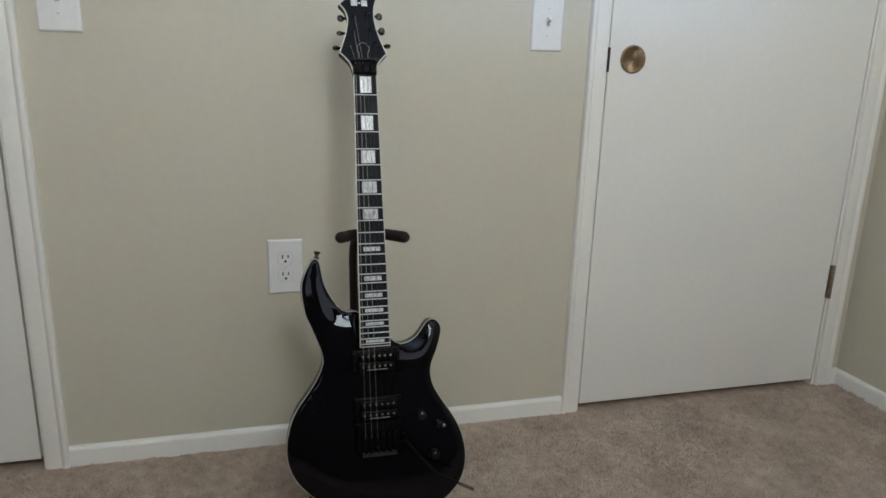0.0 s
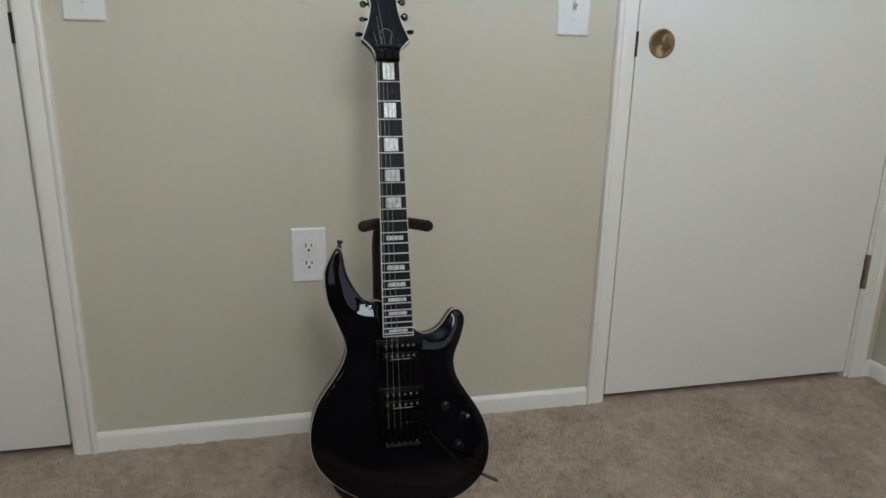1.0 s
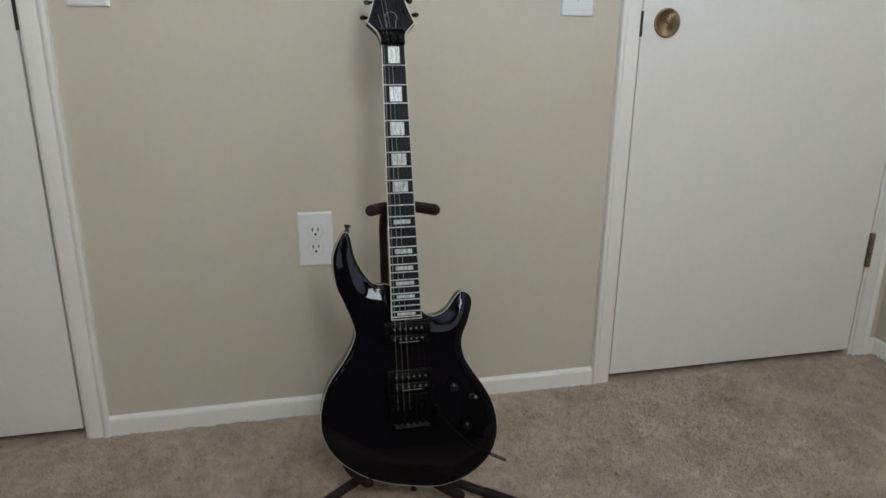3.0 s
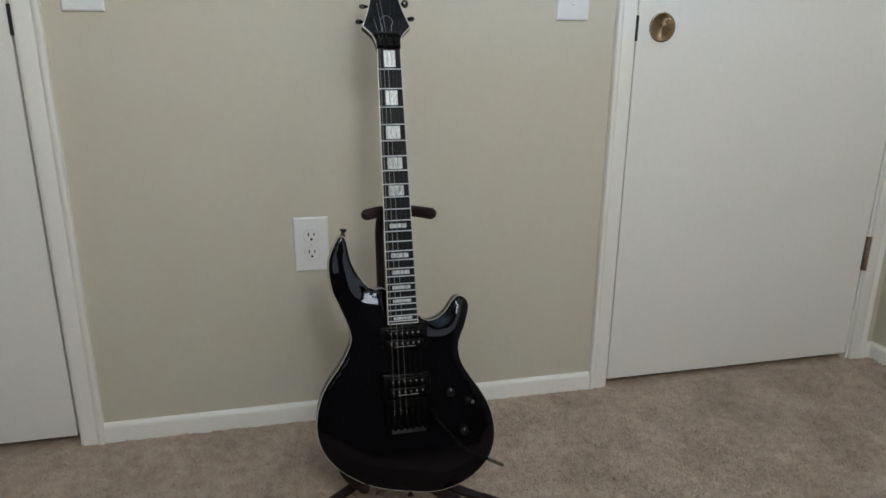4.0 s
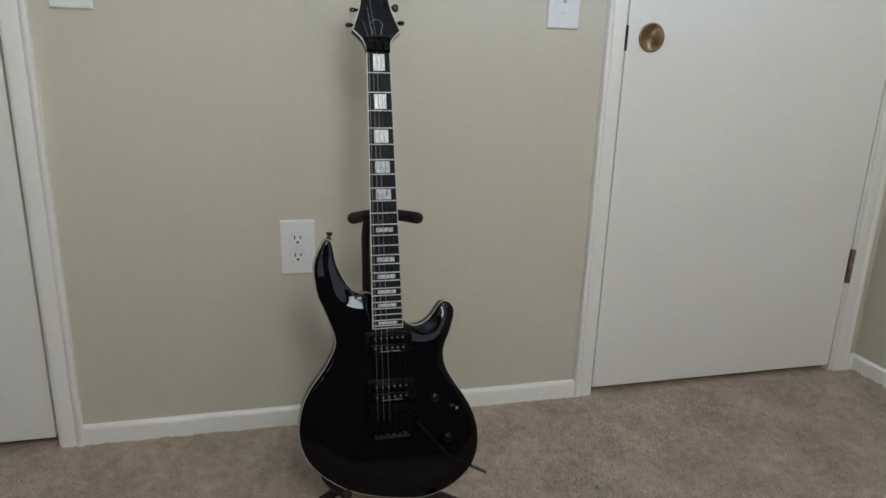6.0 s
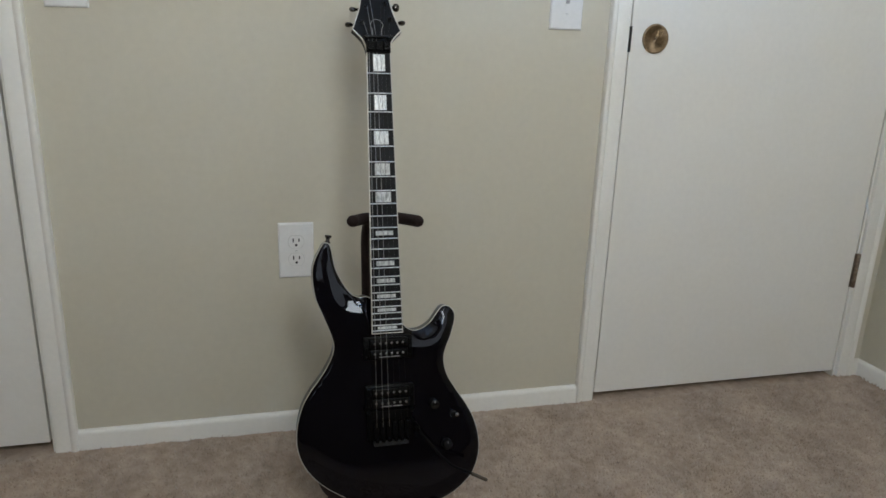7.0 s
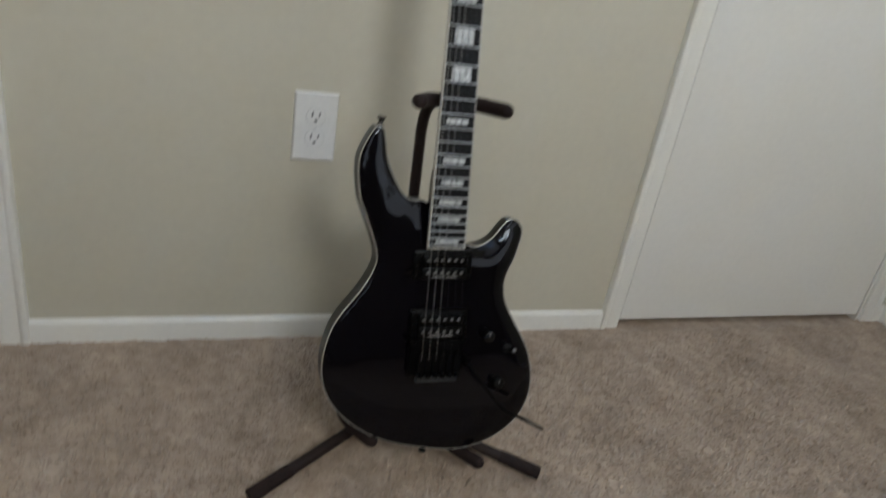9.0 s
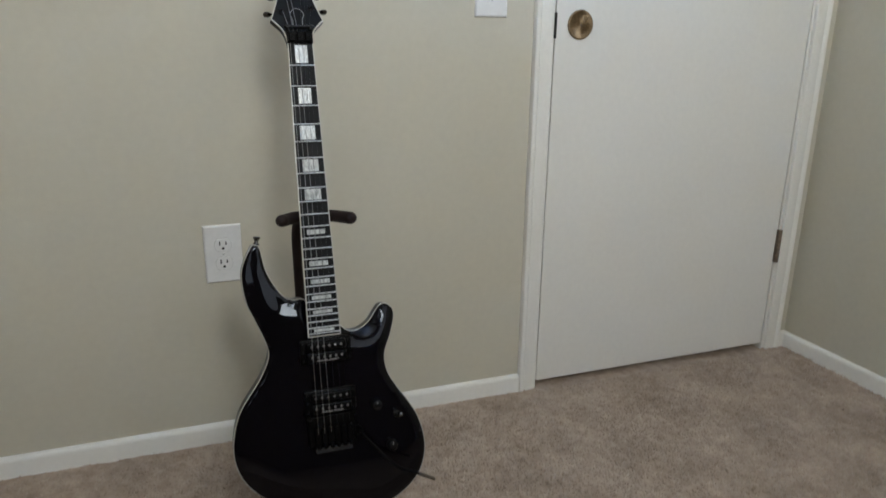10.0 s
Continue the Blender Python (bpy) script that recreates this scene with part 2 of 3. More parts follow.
def tube(points, radius, sides=16, bm=None, cap=True, round_ends=False):
    """A round bar along a path; radius is a number or one number for each point."""
    bm = bm or bmesh.new()
    pts = [Vector(q) for q in points]
    radii = list(radius) if isinstance(radius, (list, tuple)) else [radius] * len(pts)
    if round_ends:
        d0, d1 = (pts[0] - pts[1]).normalized(), (pts[-1] - pts[-2]).normalized()
        caps = [(math.sin(a), math.cos(a)) for a in (radians(80), radians(55), radians(28))]
        r0, r1 = radii[0], radii[-1]
        pts = [pts[0] + d0 * r0 * s for s, c in caps] + pts + [pts[-1] + d1 * r1 * s for s, c in reversed(caps)]
        radii = [r0 * c for s, c in caps] + radii + [r1 * c for s, c in reversed(caps)]
    side = None
    rings = []
    for i, q in enumerate(pts):
        d = (pts[min(i + 1, len(pts) - 1)] - pts[max(i - 1, 0)]).normalized()
        if side is None:
            side = d.orthogonal().normalized()
        side = (side - d * side.dot(d)).normalized()
        up = d.cross(side)
        rings.append([bm.verts.new(q + radii[i] * (side * math.cos(a) + up * math.sin(a)))
                      for a in (2 * math.pi * k / sides for k in range(sides))])
    for a, b in zip(rings, rings[1:]):
        for k in range(sides):
            j = (k + 1) % sides
            bm.faces.new((a[k], a[j], b[j], b[k]))
    if cap:
        bm.faces.new(rings[0][::-1])
        bm.faces.new(rings[-1])
    return bm


def sweep_profile(profile, length, m, bm=None):
    """A moulding: profile of (out, up) points, run along local x from 0 to length; out is local -y, up is local z."""
    bm = bm or bmesh.new()
    ends = [[bm.verts.new(m @ Vector((x, -o, u))) for o, u in profile] for x in (0, length)]
    n = len(profile)
    for i in range(n):
        j = (i + 1) % n
        bm.faces.new((ends[0][i], ends[0][j], ends[1][j], ends[1][i]))
    bm.faces.new(ends[0][::-1])
    bm.faces.new(ends[1])
    return bm


def prism(outline, z0, z1, bevel=0.0, bm=None, segments=2):
    """A plate from an outline of (x, y), with its upper rim eased by bevel."""
    bm = bm or bmesh.new()
    low = [bm.verts.new((x, y, z0)) for x, y in outline]
    high = [bm.verts.new((x, y, z1)) for x, y in outline]
    n = len(outline)
    bm.faces.new(low[::-1])
    top = bm.faces.new(high)
    for i in range(n):
        j = (i + 1) % n
        bm.faces.new((low[i], low[j], high[j], high[i]))
    if bevel:
        bmesh.ops.bevel(bm, geom=list(top.edges), offset=bevel, segments=segments, affect="EDGES", profile=0.5)
    return bm


# ---- the room ----
DOOR_H = 2.04
RD0, RD1 = 0.816, 1.600                  # opening of the door beside the guitar
LD0, LD1 = -1.285, -0.5105                # opening of the other door
THICK = 0.12


def structure(name, bm, mat, label, category, smooth=None):
    return tagged(new(name, finish(bm, name, mat, smooth)), label, category, kind="structure")


wall_bm = bmesh.new()
for x0, x1, z0, z1 in ((LEFT - THICK, LD0 - 0.012, -0.02, TOP), (LD0 - 0.012, LD1 + 0.012, DOOR_H + 0.012, TOP), (LD1 + 0.012, RD0 - 0.012, -0.02, TOP),
                       (RD0 - 0.012, RD1 + 0.012, DOOR_H + 0.012, TOP), (RD1 + 0.012, RIGHT + THICK, -0.02, TOP)):
    box(x0, x1, 0.0, THICK, z0, z1, bm=wall_bm)
structure("wall_north", wall_bm, WALL, "plain beige painted wall with two door openings", "wall")
structure("wall_east", box(RIGHT, RIGHT + THICK, REAR - THICK, 0.0, -0.02, TOP), WALL, "plain beige painted side wall", "wall")
# west wall and ceiling are unseen, added to close the room and bounce light
structure("wall_west", box(LEFT - THICK, LEFT, REAR - THICK, 0.0, -0.02, TOP), WALL, "plain beige painted side wall", "wall")
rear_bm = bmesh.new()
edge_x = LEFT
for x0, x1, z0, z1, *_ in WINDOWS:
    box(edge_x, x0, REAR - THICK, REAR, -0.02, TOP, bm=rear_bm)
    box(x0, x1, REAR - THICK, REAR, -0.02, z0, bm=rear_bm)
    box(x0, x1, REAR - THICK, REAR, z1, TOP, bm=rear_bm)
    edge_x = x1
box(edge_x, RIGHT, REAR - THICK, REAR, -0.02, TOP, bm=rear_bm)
structure("wall_south", rear_bm, REARWALL, "unseen rear wall, coloured dark for the guitar's reflections, with three window openings", "wall")
structure("ceiling", box(LEFT - THICK, RIGHT + THICK, REAR - THICK, THICK, TOP, TOP + 0.1), CEIL, "plain white painted ceiling", "ceiling")

# closet and hallway behind the doors, closed off
for nm, a, b in (("wall_behind_door_1", RD0 - 0.1, RIGHT + 0.1), ("wall_behind_door_2", LD0 - 0.1, LD1 + 0.1)):
    back_bm = box(a, b, THICK + 0.5, THICK + 0.56, -0.02, TOP)
    for x in (a, b - 0.04):
        box(x, x + 0.04, THICK, THICK + 0.5, -0.02, TOP, bm=back_bm)
    box(a, b, THICK, THICK + 0.56, TOP, TOP + 0.05, bm=back_bm)
    structure(nm, back_bm, WALL, "plain closed space behind a door", "wall")


# ---- unseen windows added round the lamps behind the camera ----
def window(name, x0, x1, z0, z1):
    w = tagged(new(name), "unseen white framed window added round a lamp", "window", kind="structure")
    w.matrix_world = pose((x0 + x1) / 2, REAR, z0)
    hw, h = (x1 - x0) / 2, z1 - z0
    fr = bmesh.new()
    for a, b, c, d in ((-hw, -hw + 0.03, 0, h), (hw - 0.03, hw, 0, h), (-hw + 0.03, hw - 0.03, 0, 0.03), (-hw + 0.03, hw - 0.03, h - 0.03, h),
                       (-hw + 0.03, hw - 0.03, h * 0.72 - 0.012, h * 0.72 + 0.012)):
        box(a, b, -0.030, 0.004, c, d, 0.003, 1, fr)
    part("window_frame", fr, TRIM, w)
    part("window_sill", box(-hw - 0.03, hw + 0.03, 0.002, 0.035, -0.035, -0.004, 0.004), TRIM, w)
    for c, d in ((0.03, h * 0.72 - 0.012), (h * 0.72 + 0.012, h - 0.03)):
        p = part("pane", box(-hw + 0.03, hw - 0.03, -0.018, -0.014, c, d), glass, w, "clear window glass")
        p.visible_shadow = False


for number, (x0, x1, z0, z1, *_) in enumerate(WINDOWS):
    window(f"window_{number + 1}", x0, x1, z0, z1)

# ---- floor ----
def ease(a):
    a = np.clip(a, 0, 1)
    return a * a * (3 - 2 * a)


def carpet_height(x, y):
    under_door = (RD0 < x < RD1 or LD0 < x < LD1) and y > -0.035      # pressed flat and sunk below the doors so that a dark gap shows
    return 0.0025 * noise.noise(Vector((x * 55, y * 55, 0.3))) + 0.0018 * noise.noise(Vector((x * 14, y * 14, 5.1))) - 0.006 * under_door * float(ease((y + 0.035) / 0.03))


floor = structure("floor", box(LEFT - THICK, RIGHT + THICK, REAR - THICK, THICK + 0.5, -0.05, -0.013), CARPET, "taupe flecked cut-pile carpet backing", "floor")


def carpet():
    """The pile: a relief sheet near the wall, with single tufts standing out of it."""
    x0, x1, y0, y1, step = -2.4, RIGHT, -1.75, 0.1, 0.009
    nx, ny = int((x1 - x0) / step), int((y1 - y0) / step)
    xs, ys = np.linspace(x0, x1, nx), np.linspace(y0, y1, ny)
    verts = [(x, y, carpet_height(x, y)) for y in ys for x in xs]
    faces = [(j * nx + i, j * nx + i + 1, (j + 1) * nx + i + 1, (j + 1) * nx + i) for j in range(ny - 1) for i in range(nx - 1)]
    me = bpy.data.meshes.new("carpet")
    me.from_pydata(verts, [], faces)
    me.materials.append(CARPET)
    me.shade_smooth()
    tagged(new("carpet", me), "taupe brown flecked cut-pile carpet, slightly trodden", "carpet", kind="stuff")
    rear = bpy.data.meshes.new("carpet_far")
    rear.from_pydata([(LEFT, REAR, 0), (RIGHT, REAR, 0), (RIGHT, y0, 0), (LEFT, y0, 0)], [], [(0, 1, 2, 3)])
    rear.materials.append(CARPET)
    tagged(new("carpet_far", rear), "taupe brown flecked cut-pile carpet", "carpet", kind="stuff")


def carpet_tufts(count):
    rng = np.random.default_rng(4)
    x = rng.uniform(-1.1, RIGHT - 0.004, count)
    y = -1.15 * rng.uniform(0, 1, count) ** 0.8 - 0.002
    a = rng.uniform(0, 6.28, count)
    r = rng.uniform(0.0026, 0.0048, count)
    h = rng.uniform(0.004, 0.0095, count) * np.clip(0.35 - y / 0.06, 0.35, 1)
    in_door = (((x > RD0) & (x < RD1)) | ((x > LD0) & (x < LD1))) & (y > -0.025)
    h = np.where(in_door, 0.0005, h)
    lx, ly = rng.normal(0, 0.0035, count), rng.normal(0, 0.0035, count)
    z = np.array([carpet_height(p, q) for p, q in zip(x, y)])
    v = np.zeros((count, 4, 3))
    for k in range(3):
        ang = a + k * 2.0944
        v[:, k] = np.stack([x + r * np.cos(ang), y + r * np.sin(ang), z - 0.002], 1)
    v[:, 3] = np.stack([np.minimum(x + lx, RIGHT - 0.002), np.minimum(y + ly, -0.001), z + h], 1)
    idx = np.arange(count)[:, None] * 4
    f = np.concatenate([idx + np.array([[0, 1, 3]]), idx + np.array([[1, 2, 3]]), idx + np.array([[2, 0, 3]])])
    me = bpy.data.meshes.new("carpet_pile")
    me.from_pydata(v.reshape(-1, 3).tolist(), [], f.tolist())
    me.materials.append(CARPET)
    me.shade_smooth()
    tagged(new("carpet_pile", me), "single upright tufts of taupe carpet yarn", "carpet pile", kind="stuff")


carpet()
carpet_tufts(90000)

# ---- baseboards, casings, doors ----
BASE_H = 0.048
BASE_PROFILE = [(0, -0.02), (0.012, -0.02), (0.012, BASE_H - 0.012), (0.0105, BASE_H - 0.006), (0.007, BASE_H - 0.0015), (0.003, BASE_H), (0, BASE_H)]
CASE_W, REVEAL = 0.049, 0.006
# across the casing from the opening outwards, with its thickness
CASE_PROFILE = [(0, 0.0), (0.0095, 0.0), (0.011, 0.0015), (0.0125, 0.029), (0.0112, 0.0315), (0.0112, 0.033), (0.0150, 0.0375), (0.0165, 0.0425), (0.0150, 0.0470), (0.0115, CASE_W), (0, CASE_W)]


def baseboard(name, length, m):
    structure(name, sweep_profile(BASE_PROFILE, length, m), TRIM, "low white painted wooden baseboard with eased top", "baseboard", 50)


baseboard("baseboard", RD0 - LD1 - 2 * (CASE_W + REVEAL), Matrix.Translation((LD1 + CASE_W + REVEAL, 0, 0)))
baseboard("baseboard", -0.002 - REAR, pose(RIGHT, 0, 0, 0, 0, -90) @ Matrix.Translation((0.002, 0, 0)))
baseboard("baseboard", RIGHT - RD1 - CASE_W - REVEAL, Matrix.Translation((RD1 + CASE_W + REVEAL, 0, 0)))
baseboard("baseboard", LD0 - CASE_W - REVEAL - LEFT, Matrix.Translation((LEFT, 0, 0)))


def casing(name, x_open, side):
    """Upright casing beside an opening; side is +1 when it lies to greater x."""
    bm = bmesh.new()
    rows = [[bm.verts.new((x_open + side * (a + REVEAL), -o, z)) for o, a in CASE_PROFILE] for z in (-0.02, DOOR_H + CASE_W + REVEAL)]
    n = len(CASE_PROFILE)
    for i in range(n):
        bm.faces.new((rows[0][i], rows[0][(i + 1) % n], rows[1][(i + 1) % n], rows[1][i]))
    bm.faces.new(rows[0])
    bm.faces.new(rows[1])
    structure(name, bm, TRIM, "white painted wooden door casing", "trim", 40)


def head_casing(name, x0, x1):
    bm = bmesh.new()
    rows = [[bm.verts.new((x, -o, DOOR_H + a + REVEAL)) for o, a in CASE_PROFILE] for x in (x0, x1)]
    n = len(CASE_PROFILE)
    for i in range(n):
        bm.faces.new((rows[0][i], rows[0][(i + 1) % n], rows[1][(i + 1) % n], rows[1][i]))
    bm.faces.new(rows[0])
    bm.faces.new(rows[1])
    structure(name, bm, TRIM, "white painted wooden door casing", "trim", 40)


for d, (a, b) in enumerate(((RD0, RD1), (LD0, LD1))):
    casing("trim", a, -1)
    casing("trim", b, 1)
    head_casing("trim", a - REVEAL, b + REVEAL)
    jm = bmesh.new()
    for x0, x1, z0, z1 in ((a - 0.012, a, -0.01, DOOR_H + 0.012), (b, b + 0.012, -0.01, DOOR_H + 0.012), (a, b, DOOR_H, DOOR_H + 0.012)):
        box(x0, x1, -0.0005, THICK, z0, z1, bm=jm)
    for x0, x1 in ((a, a + 0.012), (b - 0.012, b)):
        box(x0, x1, 0.038, 0.052, -0.01, DOOR_H, bm=jm)
    structure("trim", jm, TRIM, "white painted door jamb with stop", "trim")


def door(name, a, b, label, foot, knob_side=0, hinge_side=0, latch_x=None):
    d = tagged(new(name), label, "door", kind="structure")
    d.matrix_world = pose((a + b) / 2, 0, 0)
    hw = (b - a) / 2
    part("door_slab", box(-hw, hw, 0.001, 0.036, foot, DOOR_H - 0.004, 0.001, 1), DOORP, d)
    if latch_x is not None:
        part("latch_plate", box(latch_x - 0.0035, latch_x + 0.0035, -0.0018, 0.03, 0.908, 0.966), SLOT, d, "dark bronze latch plate in the gap")
    if knob_side:
        m = pose(knob_side * (hw - 0.065), 0.001, 0.940, 90, 0, 0)
        rose = part("round_pull", lathe([(0, 0), (0.0330, 0), (0.0342, 0.0012), (0.0340, 0.0028), (0.0328, 0.0042), (0.0310, 0.0046), (0.0295, 0.0042), (0.019, 0.0032), (0.010, 0.0035), (0, 0.0040)], m, 56),
                    BRASS, d, "aged round spun brass plate", 45)
        part("centre_screw", lathe([(0, 0.0036), (0.0026, 0.0036), (0.0022, 0.0046), (0, 0.0049)], m, 16), HINGE, rose, smooth=45)
    if hinge_side:
        for z in (0.28, 1.72):
            hx = hinge_side * (hw + 0.005)
            h = part("hinge", lathe([(0, 0), (0.0052, 0), (0.0062, 0.001), (0.0062, 0.031), (0.0055, 0.032), (0.0062, 0.033), (0.0062, 0.066), (0.0055, 0.067),
                                     (0.0062, 0.068), (0.0062, 0.099), (0.0052, 0.1), (0, 0.1)], Matrix.Translation((hx, -0.0045, z)), 20), HINGE, d,
                     "dark bronze butt hinge knuckle", 45)
            part("hinge_leaf", box(hx - 0.008, hx + 0.012, 0.0, 0.0018, z, z + 0.1, 0.0005, 1), HINGE, h)
    return d


door("door_1", RD0 + 0.004, RD1 - 0.003, "closed flat white slab door with a round brass plate", 0.0165, knob_side=-1, hinge_side=1, latch_x=-(RD1 - RD0) / 2 + 0.0015)
door("door_2", LD0 + 0.003, LD1 - 0.0055, "closed flat white slab door", 0.0215, latch_x=(LD1 - LD0) / 2 - 0.0015)


# ---- wall plates ----
def plate_body(w, h, t, parent, mat=None):
    bm = prism([(-w / 2, -h / 2), (w / 2, -h / 2), (w / 2, h / 2), (-w / 2, h / 2)], 0, t, 0.0048, segments=4)
    return part("plate", bm, mat or PLASTIC, parent, smooth=8)


def screw(x, y, z, r, parent):
    s = part("screw", lathe([(0, z), (r, z), (r * 0.9, z + 0.0008), (0, z + 0.0011)], Matrix.Translation((x, y, 0)), 16), PLASTIC, parent)
    part("screw_slot", box(x - r * 0.8, x + r * 0.8, y - 0.0004, y + 0.0004, z + 0.0008, z + 0.0013), SLOT, s)


def wall_outlet(m):
    o = thing("wall_outlet", m, "white duplex power outlet with plain wall plate", "outlet")
    plate_body(0.079, 0.129, 0.0062, o)
    for cy in (0.0205, -0.0205):
        arc = [(0.0172 * math.cos(t), max(-0.0142, min(0.0142, 0.0172 * math.sin(t))) + cy) for t in (2 * math.pi * i / 40 for i in range(40))]
        part("receptacle_seam", prism([(x * 1.05, cy + (y - cy) * 1.06) for x, y in arc], 0.004, 0.0065), SEAM, o)
        f = part("receptacle", prism(arc, 0.004, 0.0078, 0.0006), PLASTIC, o, smooth=35)
        for sx, sh in ((-0.0064, 0.0046), (0.0064, 0.0038)):
            part("slot", box(sx - 0.0014, sx + 0.0014, cy + 0.0022 - sh + 0.002, cy + 0.0022 + sh + 0.002, 0.0074, 0.0081), SLOT, f)
        part("ground_hole", lathe([(0, 0.0074), (0.0030, 0.0074), (0.0030, 0.0081), (0, 0.0081)], Matrix.Translation((0, cy - 0.0072, 0)), 16), SLOT, f)
    screw(0, 0, 0.006, 0.0032, o)
    return o


def light_switch(m, label):
    s = thing("light_switch", m, label, "light switch", "wall switches")
    plate_body(0.079, 0.129, 0.0062, s)
    part("switch_collar", box(-0.0052, 0.0052, -0.0125, 0.0125, 0.0055, 0.0072, 0.0006, 1), PLASTIC, s)
    # raised grey slab; shade round the toggle is put into its colour
    part("recess_shade", box(-0.0042, 0.0042, -0.0082, 0.0082, 0.0068, 0.0076), GREYMARK, s)
    tg = box(-0.0036, 0.0036, -0.0048, 0.0048, 0, 0.017, 0.0012)
    bmesh.ops.transform(tg, matrix=pose(0, 0.0015, 0.004, -26, 0, 0), verts=tg.verts)
    part("toggle", tg, PLASTIC, s, "white toggle lever tipped up")
    for y in (0.030, -0.030):
        screw(0, y, 0.006, 0.0032, s)
    return s


WALLFACE = lambda x, z: pose(x, 0.0, z, 90, 0, 0)
wall_outlet(WALLFACE(0.038, 0.452))
light_switch(WALLFACE(0.652, 1.0160), "white toggle light switch beside the door casing")
light_switch(WALLFACE(-0.380, 1.0185), "white toggle light switch beside the far door casing")

# ---- electric guitar, leaning back in its stand ----
# local axes: x across the neck, y up along the neck, z out of the face; origin at the end of the fretboard
GUITAR = pose(0.1815, -0.3985, 0.4045, 75.63, 0, 0)
guitar = thing("electric_guitar", GUITAR, "glossy black double-cutaway electric guitar with cream binding, on a stand", "guitar")
MM = 0.001
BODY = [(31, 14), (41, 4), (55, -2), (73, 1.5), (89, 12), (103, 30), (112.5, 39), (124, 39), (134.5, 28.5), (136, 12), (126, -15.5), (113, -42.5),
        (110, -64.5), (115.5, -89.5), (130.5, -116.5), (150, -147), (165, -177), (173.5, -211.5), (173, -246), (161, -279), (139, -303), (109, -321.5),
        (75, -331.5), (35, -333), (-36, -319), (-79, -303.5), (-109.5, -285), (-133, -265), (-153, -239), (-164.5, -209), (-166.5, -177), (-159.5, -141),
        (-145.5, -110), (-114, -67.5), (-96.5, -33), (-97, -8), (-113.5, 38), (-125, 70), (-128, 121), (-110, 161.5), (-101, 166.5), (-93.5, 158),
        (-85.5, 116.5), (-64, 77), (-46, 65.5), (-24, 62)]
RIM, ARCH, BACK = -0.0300, 0.0075, -0.070


def rim(x, y):
    """Height of the rim, which falls away towards both horns to fit the highlights in the camera's view."""
    return RIM - 0.0041 * ease(y / 0.318) * ease((-x - 0.02) / 0.06) - 0.0113 * ease((y + 0.0407) / 0.0599) * ease((x - 0.036) / 0.0531)



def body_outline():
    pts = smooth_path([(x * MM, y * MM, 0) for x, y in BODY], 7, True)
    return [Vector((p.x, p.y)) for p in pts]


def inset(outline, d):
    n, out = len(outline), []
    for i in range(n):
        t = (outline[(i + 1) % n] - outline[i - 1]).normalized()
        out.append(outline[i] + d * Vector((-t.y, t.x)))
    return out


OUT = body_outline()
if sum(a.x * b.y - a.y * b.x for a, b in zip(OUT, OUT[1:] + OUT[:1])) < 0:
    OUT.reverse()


def ring_strip(bm, rings):
    for a, b in zip(rings, rings[1:]):
        n = len(a)
        for i in range(n):
            bm.faces.new((a[i], a[(i + 1) % n], b[(i + 1) % n], b[i]))


